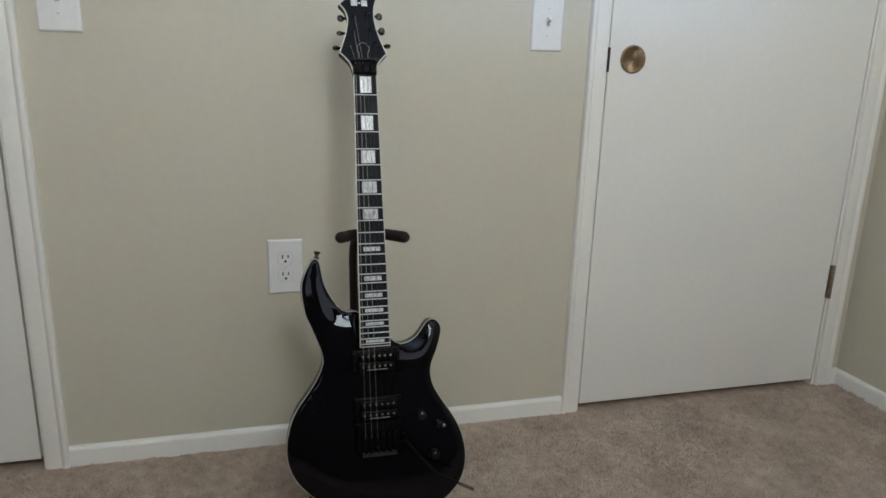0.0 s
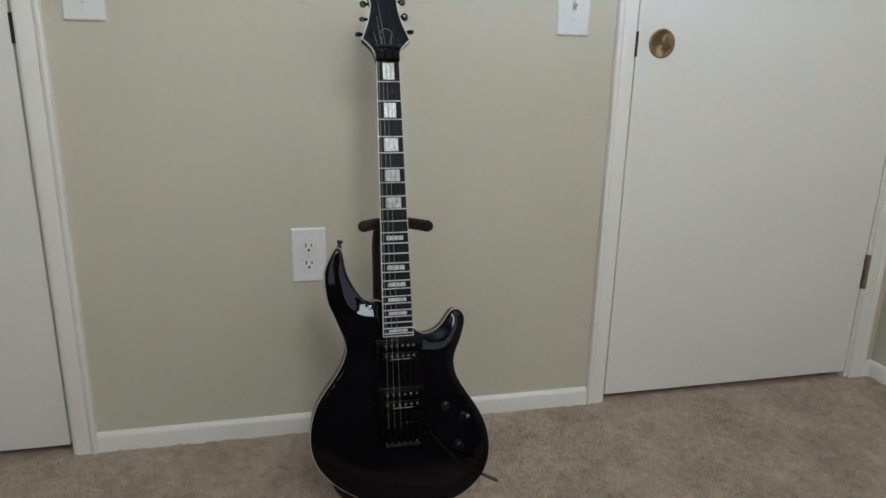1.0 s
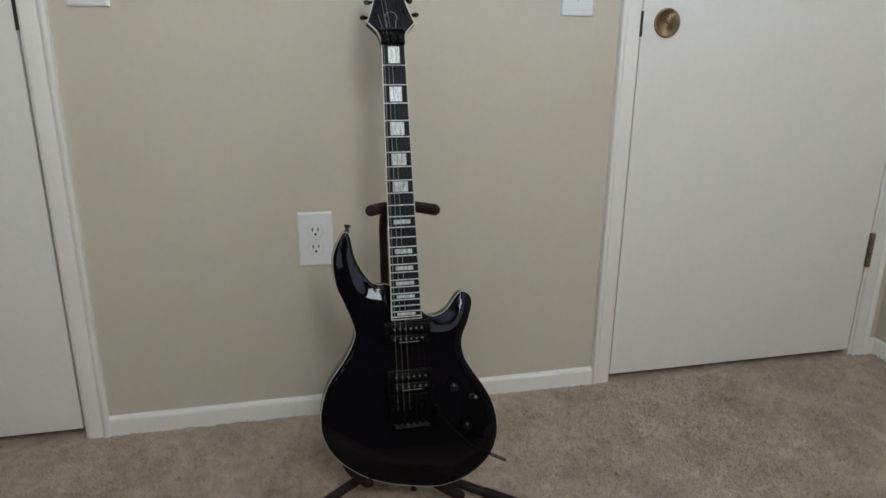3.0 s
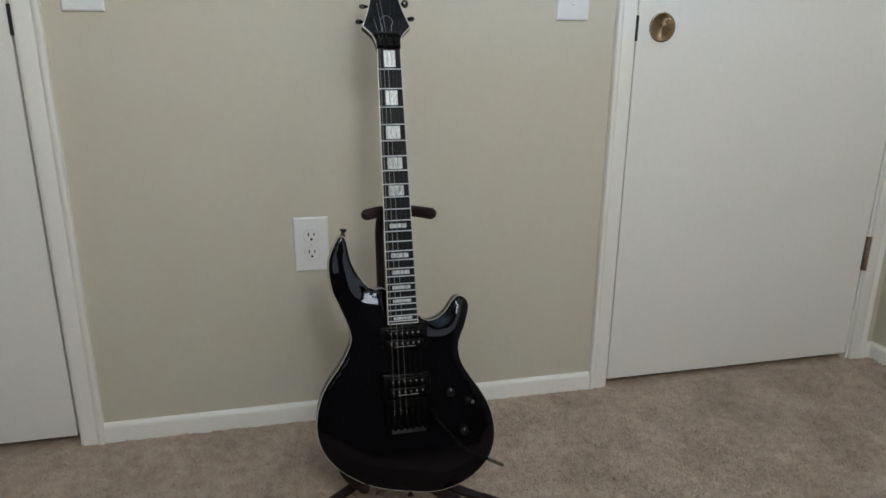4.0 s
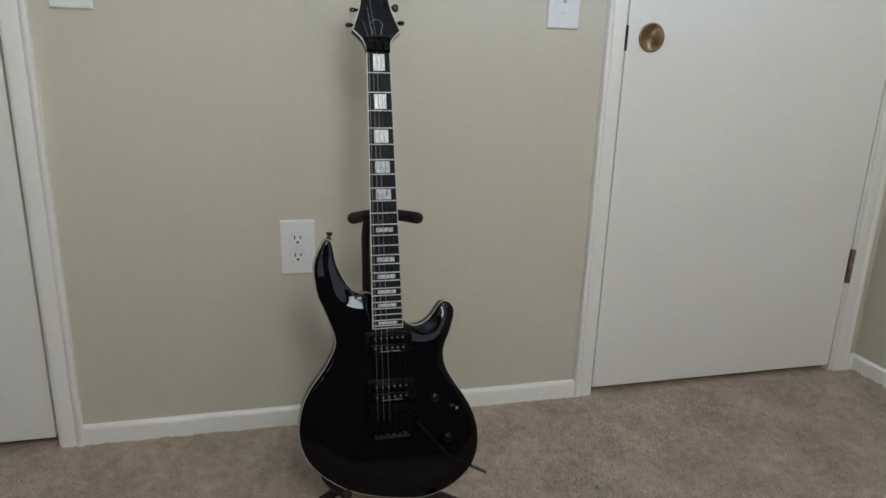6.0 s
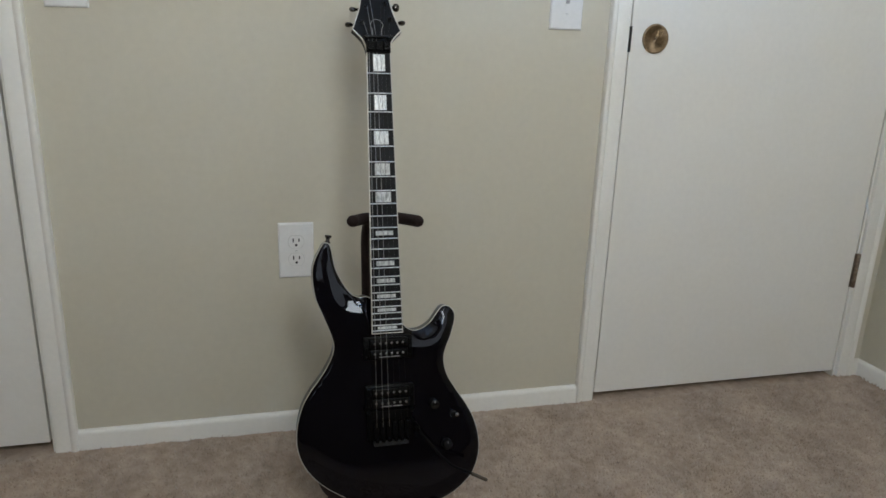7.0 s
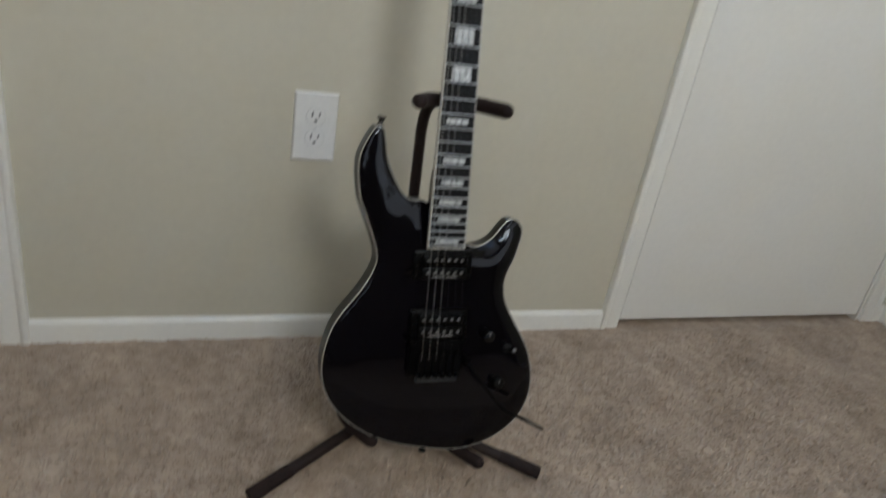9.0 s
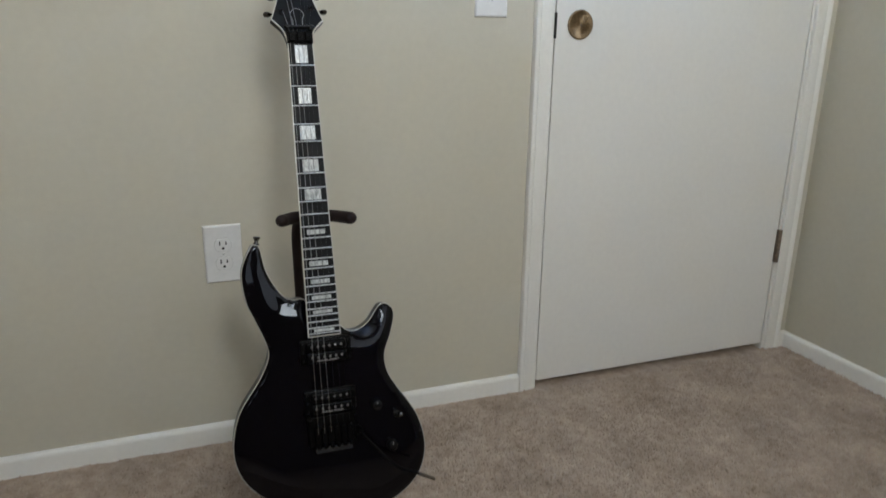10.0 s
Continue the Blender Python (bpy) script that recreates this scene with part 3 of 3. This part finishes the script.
def carved_top():
    """The arched front: Delaunay mesh inside the outline, raised with the distance from the rim and eased; shaped to
    fit the highlights in the camera's view.
    """
    from mathutils import geometry
    edge = inset(OUT, 0.0011)
    ex = np.array([(p.x, p.y) for p in edge])
    nxt = np.roll(ex, -1, 0)
    step = 0.0034
    pts = []
    for j, y in enumerate(np.arange(-0.34, 0.17, step * 0.866)):
        for x in np.arange(-0.172, 0.178, step) + (step / 2 if j % 2 else 0):
            pts.append((x, y))
    pts = np.array(pts)
    d = nxt - ex
    rel = pts[:, None, :] - ex[None]
    t = np.clip((rel * d).sum(-1) / ((d * d).sum(-1) + 1e-12), 0, 1)
    dist = np.sqrt(((rel - t[..., None] * d) ** 2).sum(-1)).min(1)
    cross = ((ex[None, :, 1] > pts[:, None, 1]) != (nxt[None, :, 1] > pts[:, None, 1])) & (
        pts[:, None, 0] < (nxt - ex)[None, :, 0] * (pts[:, None, 1] - ex[None, :, 1]) / ((nxt - ex)[None, :, 1] + 1e-12) + ex[None, :, 0])
    keep = (cross.sum(1) % 2 == 1) & (dist > 0.0068)
    inner, dist = pts[keep], dist[keep]
    for deep in (0.0014, 0.0031, 0.0050):                 # even rings along the rim, for a clean bevel
        ring = np.array([(p.x, p.y) for p in inset(edge, deep)])
        gap = np.sqrt(((ring[:, None] - ex[None]) ** 2).sum(-1)).min(1)
        ring = ring[gap > deep * 0.93]
        inner, dist = np.concatenate([inner, ring]), np.concatenate([dist, np.full(len(ring), deep)])
    n = len(edge)
    allp = [Vector(p) for p in ex.tolist()] + [Vector(p) for p in inner.tolist()]
    co, _, faces, *_ = geometry.delaunay_2d_cdt(allp, [(i, (i + 1) % n) for i in range(n)], [], 1, 1e-6)
    full = np.concatenate([np.zeros(n), dist])
    if len(co) != len(full):
        full = np.interp(np.arange(len(co)), np.arange(len(full)), full)
    cx, cy = np.array([p.x for p in co]), np.array([p.y for p in co])
    side = ease((cx - 0.02) / 0.06)                       # bevel narrower and fuller on the treble side, tuned to the highlights
    s = np.clip(full / (0.0534 - 0.0136 * side), 0, 1)
    z = rim(cx, cy) + 0.0008 + (ARCH + 0.0006 * side) * (1 - (1 - s) ** (2.52 + 0.87 * side))
    z = z + 0.0038 * np.exp(-(np.abs(cx) / 0.0764) ** 2.4) * ease((cy + 0.0495) / 0.0192) * ease(full / 0.0444)   # raised towards the neck to place the highlight beside it
    for lift, x, y, wide, tall, turn in ((-0.0037, -0.0749, 0.0689, 0.012, 0.0245, 0.298), (0.0040, 0.1267, 0.0065, 0.0349, 0.012, 0.730)):
        u, v = cx - x, cy - y                             # a dip at the bass cutaway and a rise on the treble horn, fitted to the highlights from the camera
        a, b = math.cos(turn) * u + math.sin(turn) * v, math.cos(turn) * v - math.sin(turn) * u
        z = z + lift * np.exp(-(a / wide) ** 2 - (b / tall) ** 2) * ease(full / 0.02)
    nb = [set() for _ in co]
    for f in faces:
        for a, b in zip(f, f[1:] + f[:1]):
            nb[a].add(b)
            nb[b].add(a)
    for _ in range(16):
        z = np.array([z[i] if i < n else 0.5 * z[i] + 0.5 * np.mean([z[k] for k in nb[i]]) for i in range(len(co))])
    me = bpy.data.meshes.new("top")
    me.from_pydata([(p.x, p.y, h) for p, h in zip(co, z)], [], faces)
    me.materials.append(LACQUER)
    me.shade_smooth()
    ob = new("carved_top", me)
    ob.parent = guitar
    return tagged(ob, "carved gloss black top")


carved_top()


def body_sides():
    bm = bmesh.new()
    rings = []
    for d, z in ((0.0003, None), (0.0003, BACK + 0.006), (0.0015, BACK + 0.0025), (0.0045, BACK + 0.0005), (0.008, BACK)):
        rings.append([bm.verts.new((p.x, p.y, rim(p.x, p.y) - 0.0019 if z is None else z)) for p in inset(OUT, d)])
    ring_strip(bm, rings)
    bm.faces.new(rings[-1])
    part("body", bm, SATIN, guitar, smooth=50)


def body_binding():
    bm = bmesh.new()
    rings = []
    for d, z in ((0.0011, 0.0008), (0.0008, 0.0012), (0.0003, 0.0008), (-0.0002, -0.0002), (-0.0002, -0.0018), (0.0006, -0.0021)):
        rings.append([bm.verts.new((p.x, p.y, rim(p.x, p.y) + z)) for p in inset(OUT, d)])
    ring_strip(bm, rings)
    part("binding", bm, CREAM, guitar, "thin cream binding round the rim", 60)


body_sides()
body_binding()

# neck and fretboard
NUT, SCALE = 0.502, 0.6616


def fret_y(n):
    return NUT - SCALE * (1 - 2 ** (-n / 12))


def half_width(y):
    return 0.0285 + (0.0212 - 0.0285) * y / NUT


def tapered(y0, y1, z0, z1, a, b, bm=None):
    """A bar along the neck between fractions a and b of the half width."""
    bm = bm or bmesh.new()
    v = [bm.verts.new((f * half_width(y), y, z)) for z in (z0, z1) for y in (y0, y1) for f in (a, b)]
    for q in ((0, 1, 3, 2), (4, 6, 7, 5), (0, 4, 5, 1), (2, 3, 7, 6), (0, 2, 6, 4), (1, 5, 7, 3)):
        bm.faces.new([v[i] for i in q])
    return bm


def neck_back():
    bm = bmesh.new()
    rings = []
    for y, deep in ((-0.002, 0.046), (0.05, 0.046), (0.090, 0.045), (0.105, 0.038), (0.113, 0.024), (0.120, 0.0178), (0.3, 0.0165), (0.47, 0.0155), (0.505, 0.0165)):
        w = half_width(max(y, 0)) - 0.0004
        rings.append([bm.verts.new((-w * math.cos(a), y, -0.0055 - deep * math.sin(a) ** 0.8)) for a in (math.pi * k / 14 for k in range(15))])
    for a, b in zip(rings, rings[1:]):
        for k in range(14):
            bm.faces.new((a[k], a[k + 1], b[k + 1], b[k]))
    bm.faces.new(rings[0])
    bm.faces.new(rings[-1])
    part("neck", bm, LACQUER, guitar, smooth=50)


neck_back()
fingerboard = part("fretboard", tapered(0.0018, NUT, -0.0058, 0.0, -0.945, 0.945), EBONY, guitar, "dark ebony fretboard")
for a, b in ((-1.0, -0.945), (0.945, 1.0)):
    part("fretboard_binding", tapered(0.0018, NUT, -0.0058, 0.0002, a, b), CREAM, guitar, "cream edge binding")
part("fretboard_binding", box(-0.0285, 0.0285, 0.0, 0.0018, -0.0058, 0.0002), CREAM, guitar, "cream edge binding")
for n in range(1, 25):
    y = fret_y(n)
    bm = bmesh.new()
    w = half_width(y) * 0.965
    prof = [(-0.0010, 0.0), (-0.0007, 0.0008), (0, 0.0011), (0.0007, 0.0008), (0.0010, 0.0)]
    ends = [[bm.verts.new((x, y + p, z)) for p, z in prof] for x in (-w, w)]
    for k in range(4):
        bm.faces.new((ends[0][k], ends[0][k + 1], ends[1][k + 1], ends[1][k]))
    bm.faces.new(ends[0])
    bm.faces.new(ends[1])
    part("fret", bm, NICKEL, fingerboard, smooth=80)
for n in (1, 3, 5, 7, 9, 12, 15, 17, 19, 21, 24):
    y0, y1 = fret_y(n), fret_y(n - 1)
    c, hgt = (y0 + y1) / 2, (y1 - y0)
    tall = hgt * (0.40 if n < 10 else 0.20 if n < 14 else 0.25)
    wide = half_width(c) * (0.50 if n < 4 else 0.56 if n < 10 else 0.61)
    part("inlay", box(-wide, wide, c - tall, c + tall, -0.0005, 0.00025), PEARL, fingerboard, "pearl block inlay")

# headstock, tilted back
TILT_BACK = pose(0, 0.505, -0.004, -11, 0, 0)


def headstock():
    low = [(20.5, -4), (22, 6), (28, 22), (44.5, 40), (39.5, 53), (31, 78), (26, 104)]
    treble = low + [(25.5, 122), (28, 138), (33, 151), (37, 159), (22, 163), (0, 168)]
    bass = low + [(27, 115), (31, 126), (40, 137), (31, 146), (21, 153), (9, 160), (0, 168)]

    def flank(pts, tip):
        """One edge of the head, from the nut up: sharp at the lower wing and at the crown's point."""
        v = [(x * MM, y * MM, 0) for x, y in pts]
        line = smooth_path(v[1:4], 5)[:-1] + smooth_path(v[3:tip + 1], 5)[:-1] + smooth_path(v[tip:], 3)
        return [(v[0][0], v[0][1])] + [(p.x, p.y) for p in line]
    outline = flank(treble, 10) + [(-x, y) for x, y in reversed(flank(bass, 9)[:-1])]
    bm = prism(outline, -0.015, -0.0006)
    bmesh.ops.transform(bm, matrix=TILT_BACK, verts=bm.verts)
    head = part("headstock", bm, HEADLACQUER, guitar, smooth=40)
    # cream rim round the face
    o = [Vector(p) for p in outline]
    bm = bmesh.new()
    n = len(o)
    rings = []
    for d, z in ((0.0017, -0.0004), (0.0017, 0.0002), (-0.0002, 0.0002), (-0.0002, -0.0026), (0.0008, -0.0028)):
        rings.append([bm.verts.new(TILT_BACK @ Vector((p.x, p.y, z))) for p in inset(o, d)])
    for a, b in zip(rings, rings[1:]):
        for i in range(n - 1):
            bm.faces.new((a[i], a[i + 1], b[i + 1], b[i]))
    part("headstock_binding", bm, CREAM, head, "thin cream binding")
    # shield shaped cover above the nut, with a cream edge
    sh = smooth_path([(-8 * MM, 24 * MM, 0), (-8.5 * MM, 40 * MM, 0), (-11.5 * MM, 49 * MM, 0), (-7 * MM, 57 * MM, 0), (0, 60 * MM, 0), (7 * MM, 57 * MM, 0), (11.5 * MM, 49 * MM, 0),
                      (8.5 * MM, 40 * MM, 0), (8 * MM, 24 * MM, 0)], 4)
    bm = prism([(p.x * 0.93, p.y) for p in sh][::-1], -0.0004, 0.0012)
    bmesh.ops.transform(bm, matrix=TILT_BACK, verts=bm.verts)
    cover = part("truss_rod_cover", bm, HEADLACQUER, head)
    part("cover_edge", tube([TILT_BACK @ (p + Vector((0, 0, 0.001))) for p in sh], 0.0005, 6), GREYMARK, cover)
    # maker's mark, as plain blocks
    bm = bmesh.new()
    for x0, x1, y0, y1 in ((-17, -5, 135, 138), (-17, -5, 139, 142), (-17, -5, 143, 146), (-3.5, 1, 139.3, 141.5),
                           (2.5, 13.5, 135, 138), (2.5, 13.5, 139, 142), (2.5, 13.5, 143, 146)):
        box(x0 * MM, x1 * MM, y0 * MM, y1 * MM, -0.0003, 0.0006, bm=bm)
    bmesh.ops.transform(bm, matrix=TILT_BACK, verts=bm.verts)
    part("maker_mark", bm, WHITEMARK, head, "white maker's mark in plain bars")
    # tuners: post, shaft and button
    for side, rows in ((-1, ((54, 90), (84, 40), (114, 8))), (1, ((61, 90), (91, 20), (121, 0)))):
        for y, turned in rows:
            edge = 0.0375 if y < 70 else 0.0285 if y < 100 else 0.0255
            post_x = side * (edge - 0.012)
            t = part("tuner", lathe([(0, -0.001), (0.0050, -0.001), (0.0046, 0.0012), (0.0028, 0.0018), (0.0026, 0.009), (0, 0.0095)],
                                    TILT_BACK @ Matrix.Translation((post_x, y * MM, 0)), 16), BLACKMETAL, head, smooth=45)
            ax = TILT_BACK @ pose(side * (edge - 0.004), y * MM, -0.012, 0, side * 90, 0)
            part("tuner_shaft", lathe([(0, 0), (0.0024, 0), (0.0024, 0.009), (0.0036, 0.0105), (0, 0.0105)], ax, 12), NICKELBLACK, t, smooth=45)
            bt = lathe([(0, 0.009), (0.0040, 0.0095), (0.0068, 0.0120), (0.0074, 0.0152), (0.0066, 0.0190), (0.0035, 0.0212), (0, 0.0215)], None, 20)
            bmesh.ops.transform(bt, matrix=ax @ pose(0, 0, 0, 0, 0, turned) @ Matrix.Diagonal((0.5, 1.0, 1.0, 1)), verts=bt.verts)
            part("tuner_button", bt, NICKELBLACK, t, "black metal tuner button", 50)
    return head


headstock()


def locking_nut():
    n = part("locking_nut", box(-0.0215, 0.0215, NUT - 0.001, NUT + 0.019, -0.006, 0.0035, 0.001), BRIDGE, guitar, "black locking nut with three clamps")
    for x in (-0.014, 0, 0.014):
        c = part("clamp", box(x - 0.0062, x + 0.0062, NUT + 0.001, NUT + 0.017, 0.0035, 0.0105, 0.0015), BRIDGE, n)
        part("clamp_bolt", lathe([(0, 0.0105), (0.0036, 0.0105), (0.0034, 0.0135), (0.0018, 0.0135), (0.0016, 0.0115), (0, 0.0115)], Matrix.Translation((x, NUT + 0.009, 0)), 14), BRIDGE, c, smooth=45)
    bar = part("string_retainer", tube([(-0.0235, NUT + 0.0265, 0.0025), (0.0235, NUT + 0.0265, 0.0025)], 0.0027, 12, round_ends=True), BLACKMETAL, guitar, "black string retainer bar", 60)
    for x in (-0.020, 0.020):
        part("retainer_screw", lathe([(0, -0.006), (0.0030, -0.006), (0.0034, 0.0055), (0.0026, 0.0065), (0, 0.0067)], Matrix.Translation((x, NUT + 0.0265, 0)), 12), BLACKMETAL, bar, smooth=45)


locking_nut()


def pickup(y, cx, gap):
    ring = part("pickup", box(cx - 0.045, cx + 0.045, y - 0.0215, y + 0.0215, -0.0235, -0.0150, 0.0025), BLACKPLASTIC, guitar, "black humbucker pickup in its ring", 40)
    for y0, y1 in ((0.0008, 0.0185), (-0.0185, -0.0008)):
        part("bobbin", box(cx - 0.0355, cx + 0.0355, y + y0, y + y1, -0.0160, -0.0060, 0.0035, 3), BLACKPLASTIC, ring, smooth=40)
    for k in range(6):
        x = cx + (k - 2.5) * gap
        for dy in (0.0095, -0.0095):
            part("pole_piece", lathe([(0, -0.0065), (0.0022, -0.0065), (0.0021, -0.0050), (0.0012, -0.0046), (0, -0.0046)], Matrix.Translation((x, y + dy, 0)), 12), POLE, ring, smooth=50)
    for sx in (-0.0405, 0.0405):
        for sy in (-0.015, 0.0, 0.015):
            part("ring_screw", lathe([(0, -0.0153), (0.0021, -0.0153), (0.0017, -0.0141), (0, -0.0137)], Matrix.Translation((cx + sx, y + sy, 0)), 12), BLACKMETAL, ring, smooth=50)
    for x0, x1 in ((-0.0185, 0.0005), (0.0030, 0.0195)):
        part("print_bar", box(cx + x0, cx + x1, y - 0.0158, y - 0.0146, -0.0065, -0.0056), GREYMARK, ring, "pale printed bar")


pickup(-0.028, 0.0025, 0.0103)
pickup(-0.1185, 0.0036, 0.0110)


def tremolo():
    base = part("tremolo_bridge", box(-0.040, 0.042, -0.196, -0.142, -0.0220, -0.0085, 0.0015), BRIDGE, guitar, "black locking tremolo bridge")
    for k in range(6):
        x = 0.0028 + (k - 2.5) * 0.0113
        s = part("saddle", box(x - 0.0050, x + 0.0050, -0.190, -0.160, -0.0065, 0.0015, 0.0014), BRIDGE, base)
        part("saddle_bolt", tube([(x, -0.161, -0.002), (x, -0.156, -0.001)], 0.0022, 10), BRIDGE, s)
        part("fine_tuner", lathe([(0, -0.0010), (0.0036, -0.0010), (0.0036, 0.0058), (0.0028, 0.0066), (0, 0.0066)], pose(x, -0.1905, 0.0025, 22, 0, 0), 14), BRIDGE, s, smooth=45)
    part("fine_tuner_bar", box(-0.0315, 0.0325, -0.2030, -0.1945, -0.006, 0.0040, 0.001), GREYBAR, base, "dark grey tuner bar")
    for x in (-0.0385, 0.0405):
        part("pivot_stud", lathe([(0, -0.0215), (0.0055, -0.0215), (0.0055, -0.004), (0.0045, -0.003), (0, -0.003)], Matrix.Translation((x, -0.142, 0)), 18), BRIDGE, base, smooth=45)
    part("arm_collar", lathe([(0, -0.0215), (0.006, -0.0215), (0.006, 0.002), (0.0045, 0.005), (0, 0.005)], Matrix.Translation((0.048, -0.175, 0)), 18), BRIDGE, base, smooth=45)
    path = smooth_path([(0.048, -0.175, 0.000), (0.049, -0.1765, 0.015), (0.056, -0.186, 0.0225), (0.098, -0.236, 0.033), (0.130, -0.2535, 0.038), (0.1635, -0.2705, 0.044)], 6)
    arm = part("tremolo_arm", tube(path, 0.0026, 12), ARM, guitar, "thin bent dark metal tremolo arm", 60)
    part("arm_tip", tube([(0.140, -0.2587, 0.0398), (0.164, -0.2708, 0.0441)], 0.0032, 12, round_ends=True), TIP, arm, smooth=60)


tremolo()
for k in range(6):
    xn, xb = (k - 2.5) * 0.0069, 0.0028 + (k - 2.5) * 0.0113
    r = (0.00052, 0.00048, 0.00045, 0.00026, 0.00021, 0.00018)[k]
    part("string", tube([(xn, NUT + 0.027, -0.0002), (xn, NUT + 0.001, 0.0022), (xb, -0.168, 0.0042)], r, 6), STRING if k < 3 else PLAINSTRING, guitar, "taut steel string")
    hx = (-0.0245, -0.0160, -0.0125, 0.0125, 0.0160, 0.0245)[k]
    hy = (0.054, 0.084, 0.114, 0.121, 0.091, 0.061)[k]
    part("string", tube([(xn, NUT + 0.027, -0.0002), TILT_BACK @ Vector((hx, hy, 0.006))], r, 6), STRING if k < 3 else PLAINSTRING, guitar, "taut steel string")


def control_knob(x, y, z, finish_mat):
    k = part("control_knob", lathe([(0, z), (0.0098, z), (0.0098, z + 0.002), (0.0092, z + 0.0135), (0.0080, z + 0.0155), (0.0066, z + 0.0162), (0, z + 0.0164)],
                                   Matrix.Translation((x, y, 0)), 36), finish_mat, guitar, "black metal dome knob", 40)
    part("knob_mark", box(x - 0.0004, x + 0.0004, y + 0.003, y + 0.0075, z + 0.0160, z + 0.0167), GREYMARK, k)


# like knobs; the fainter glint of the second is put into a darker finish
control_knob(0.0850, -0.139, -0.0218, KNOBM)
control_knob(0.1080, -0.217, -0.0218, BLACKMETAL)


def toggle_switch(x, y, z):
    s = part("toggle_switch", lathe([(0, z), (0.0075, z), (0.0075, z + 0.002), (0.006, z + 0.0028), (0.0055, z + 0.0065), (0.003, z + 0.0075), (0, z + 0.0075)],
                                    Matrix.Translation((x, y, 0)), 24), BLACKMETAL, guitar, "three-way toggle switch", 40)
    m = pose(x, y, z + 0.006, -14, 10, 0)
    part("switch_tip", lathe([(0, 0), (0.0015, 0), (0.0015, 0.005), (0.0038, 0.0085), (0.0046, 0.0125), (0.0040, 0.0165), (0.0020, 0.0188), (0, 0.0195)], m, 16), TIPM, s, smooth=50)


toggle_switch(0.1225, -0.1635, -0.0222)


def strap_button(m, mat):
    part("strap_button", lathe([(0, 0), (0.0062, 0), (0.0055, 0.002), (0.0036, 0.004), (0.0034, 0.008), (0.0055, 0.0105), (0.0066, 0.0125), (0.0055, 0.0145), (0, 0.0150)], m, 20),
         mat, guitar, "dark metal strap button", 40)


strap_button(pose(-0.0985, 0.1655, -0.047, -90, 0, -10), NICKELBLACK)
strap_button(pose(0.004, -0.3285, -0.047, 90, 0, 0), BLACKMETAL)


# ---- guitar stand ----
def guitar_stand():
    hub = Vector((0.157, -0.318, 0.0))
    s = thing("guitar_stand", Matrix.Translation(hub), "black tubular tripod guitar stand with padded yoke and rubber feet", "guitar stand")

    def local(pts):
        return [Vector(p) - hub for p in pts]
    post = part("post", tube(local(smooth_path([(0.158, -0.322, 0.035), (0.159, -0.298, 0.25), (0.159, -0.270, 0.49), (0.159, -0.266, 0.548), (0.162, -0.276, 0.579),
                                                (0.170, -0.296, 0.594)], 6)), 0.0085, 18), TUBE, s, smooth=50)
    part("collar", tube(local([(0.157, -0.312, 0.165), (0.157, -0.309, 0.205)]), 0.0135, 20), RUBBER, post, "black plastic clamp collar", 50)
    part("clamp_knob", tube(local([(0.157, -0.300, 0.185), (0.157, -0.272, 0.185)]), 0.010, 14), RUBBER, post, smooth=50)
    yoke = smooth_path([(0.1255, -0.344, 0.601), (0.137, -0.322, 0.597), (0.154, -0.306, 0.596), (0.178, -0.301, 0.595), (0.200, -0.311, 0.598), (0.218, -0.345, 0.603), (0.2335, -0.393, 0.610)], 6)
    part("neck_yoke", tube(local(yoke), 0.0105, 18, round_ends=True), RUBBER, s, "black foam padded neck yoke", 60)
    part("leg_hub", tube(local([(0.157, -0.324, 0.028), (0.157, -0.319, 0.085)]), 0.018, 20), RUBBER, s, "black plastic leg hub", 50)
    for tip in ((-0.080, -0.452, 0.0125), (0.394, -0.463, 0.0125), (0.157, -0.062, 0.0125)):
        tp, root = Vector(tip), Vector((0.157, -0.318, 0.056))
        d = (tp - root).normalized()
        leg = part("leg", tube(local([root, tp - d * 0.03]), 0.0095, 16), TUBE, s, smooth=50)
        part("rubber_foot", tube(local([tp - d * 0.072, tp - d * 0.060, tp - d * 0.02, tp]), [0.0104, 0.0108, 0.0114, 0.0117], 18), RUBBER, leg, "flared black rubber foot", 50)
    left = smooth_path([(0.150, -0.312, 0.112), (0.110, -0.324, 0.105), (0.070, -0.345, 0.100), (0.066, -0.378, 0.096), (0.080, -0.411, 0.093), (0.097, -0.443, 0.096)], 6)
    right = smooth_path([(0.162, -0.312, 0.105), (0.186, -0.330, 0.088), (0.205, -0.362, 0.069), (0.222, -0.400, 0.061), (0.244, -0.438, 0.060), (0.268, -0.476, 0.064)], 6)
    for path in (left, right):
        part("cradle_arm", tube(local(path), 0.0108, 16, round_ends=True), RUBBER, s, "black foam padded cradle arm", 60)
    return s


guitar_stand()
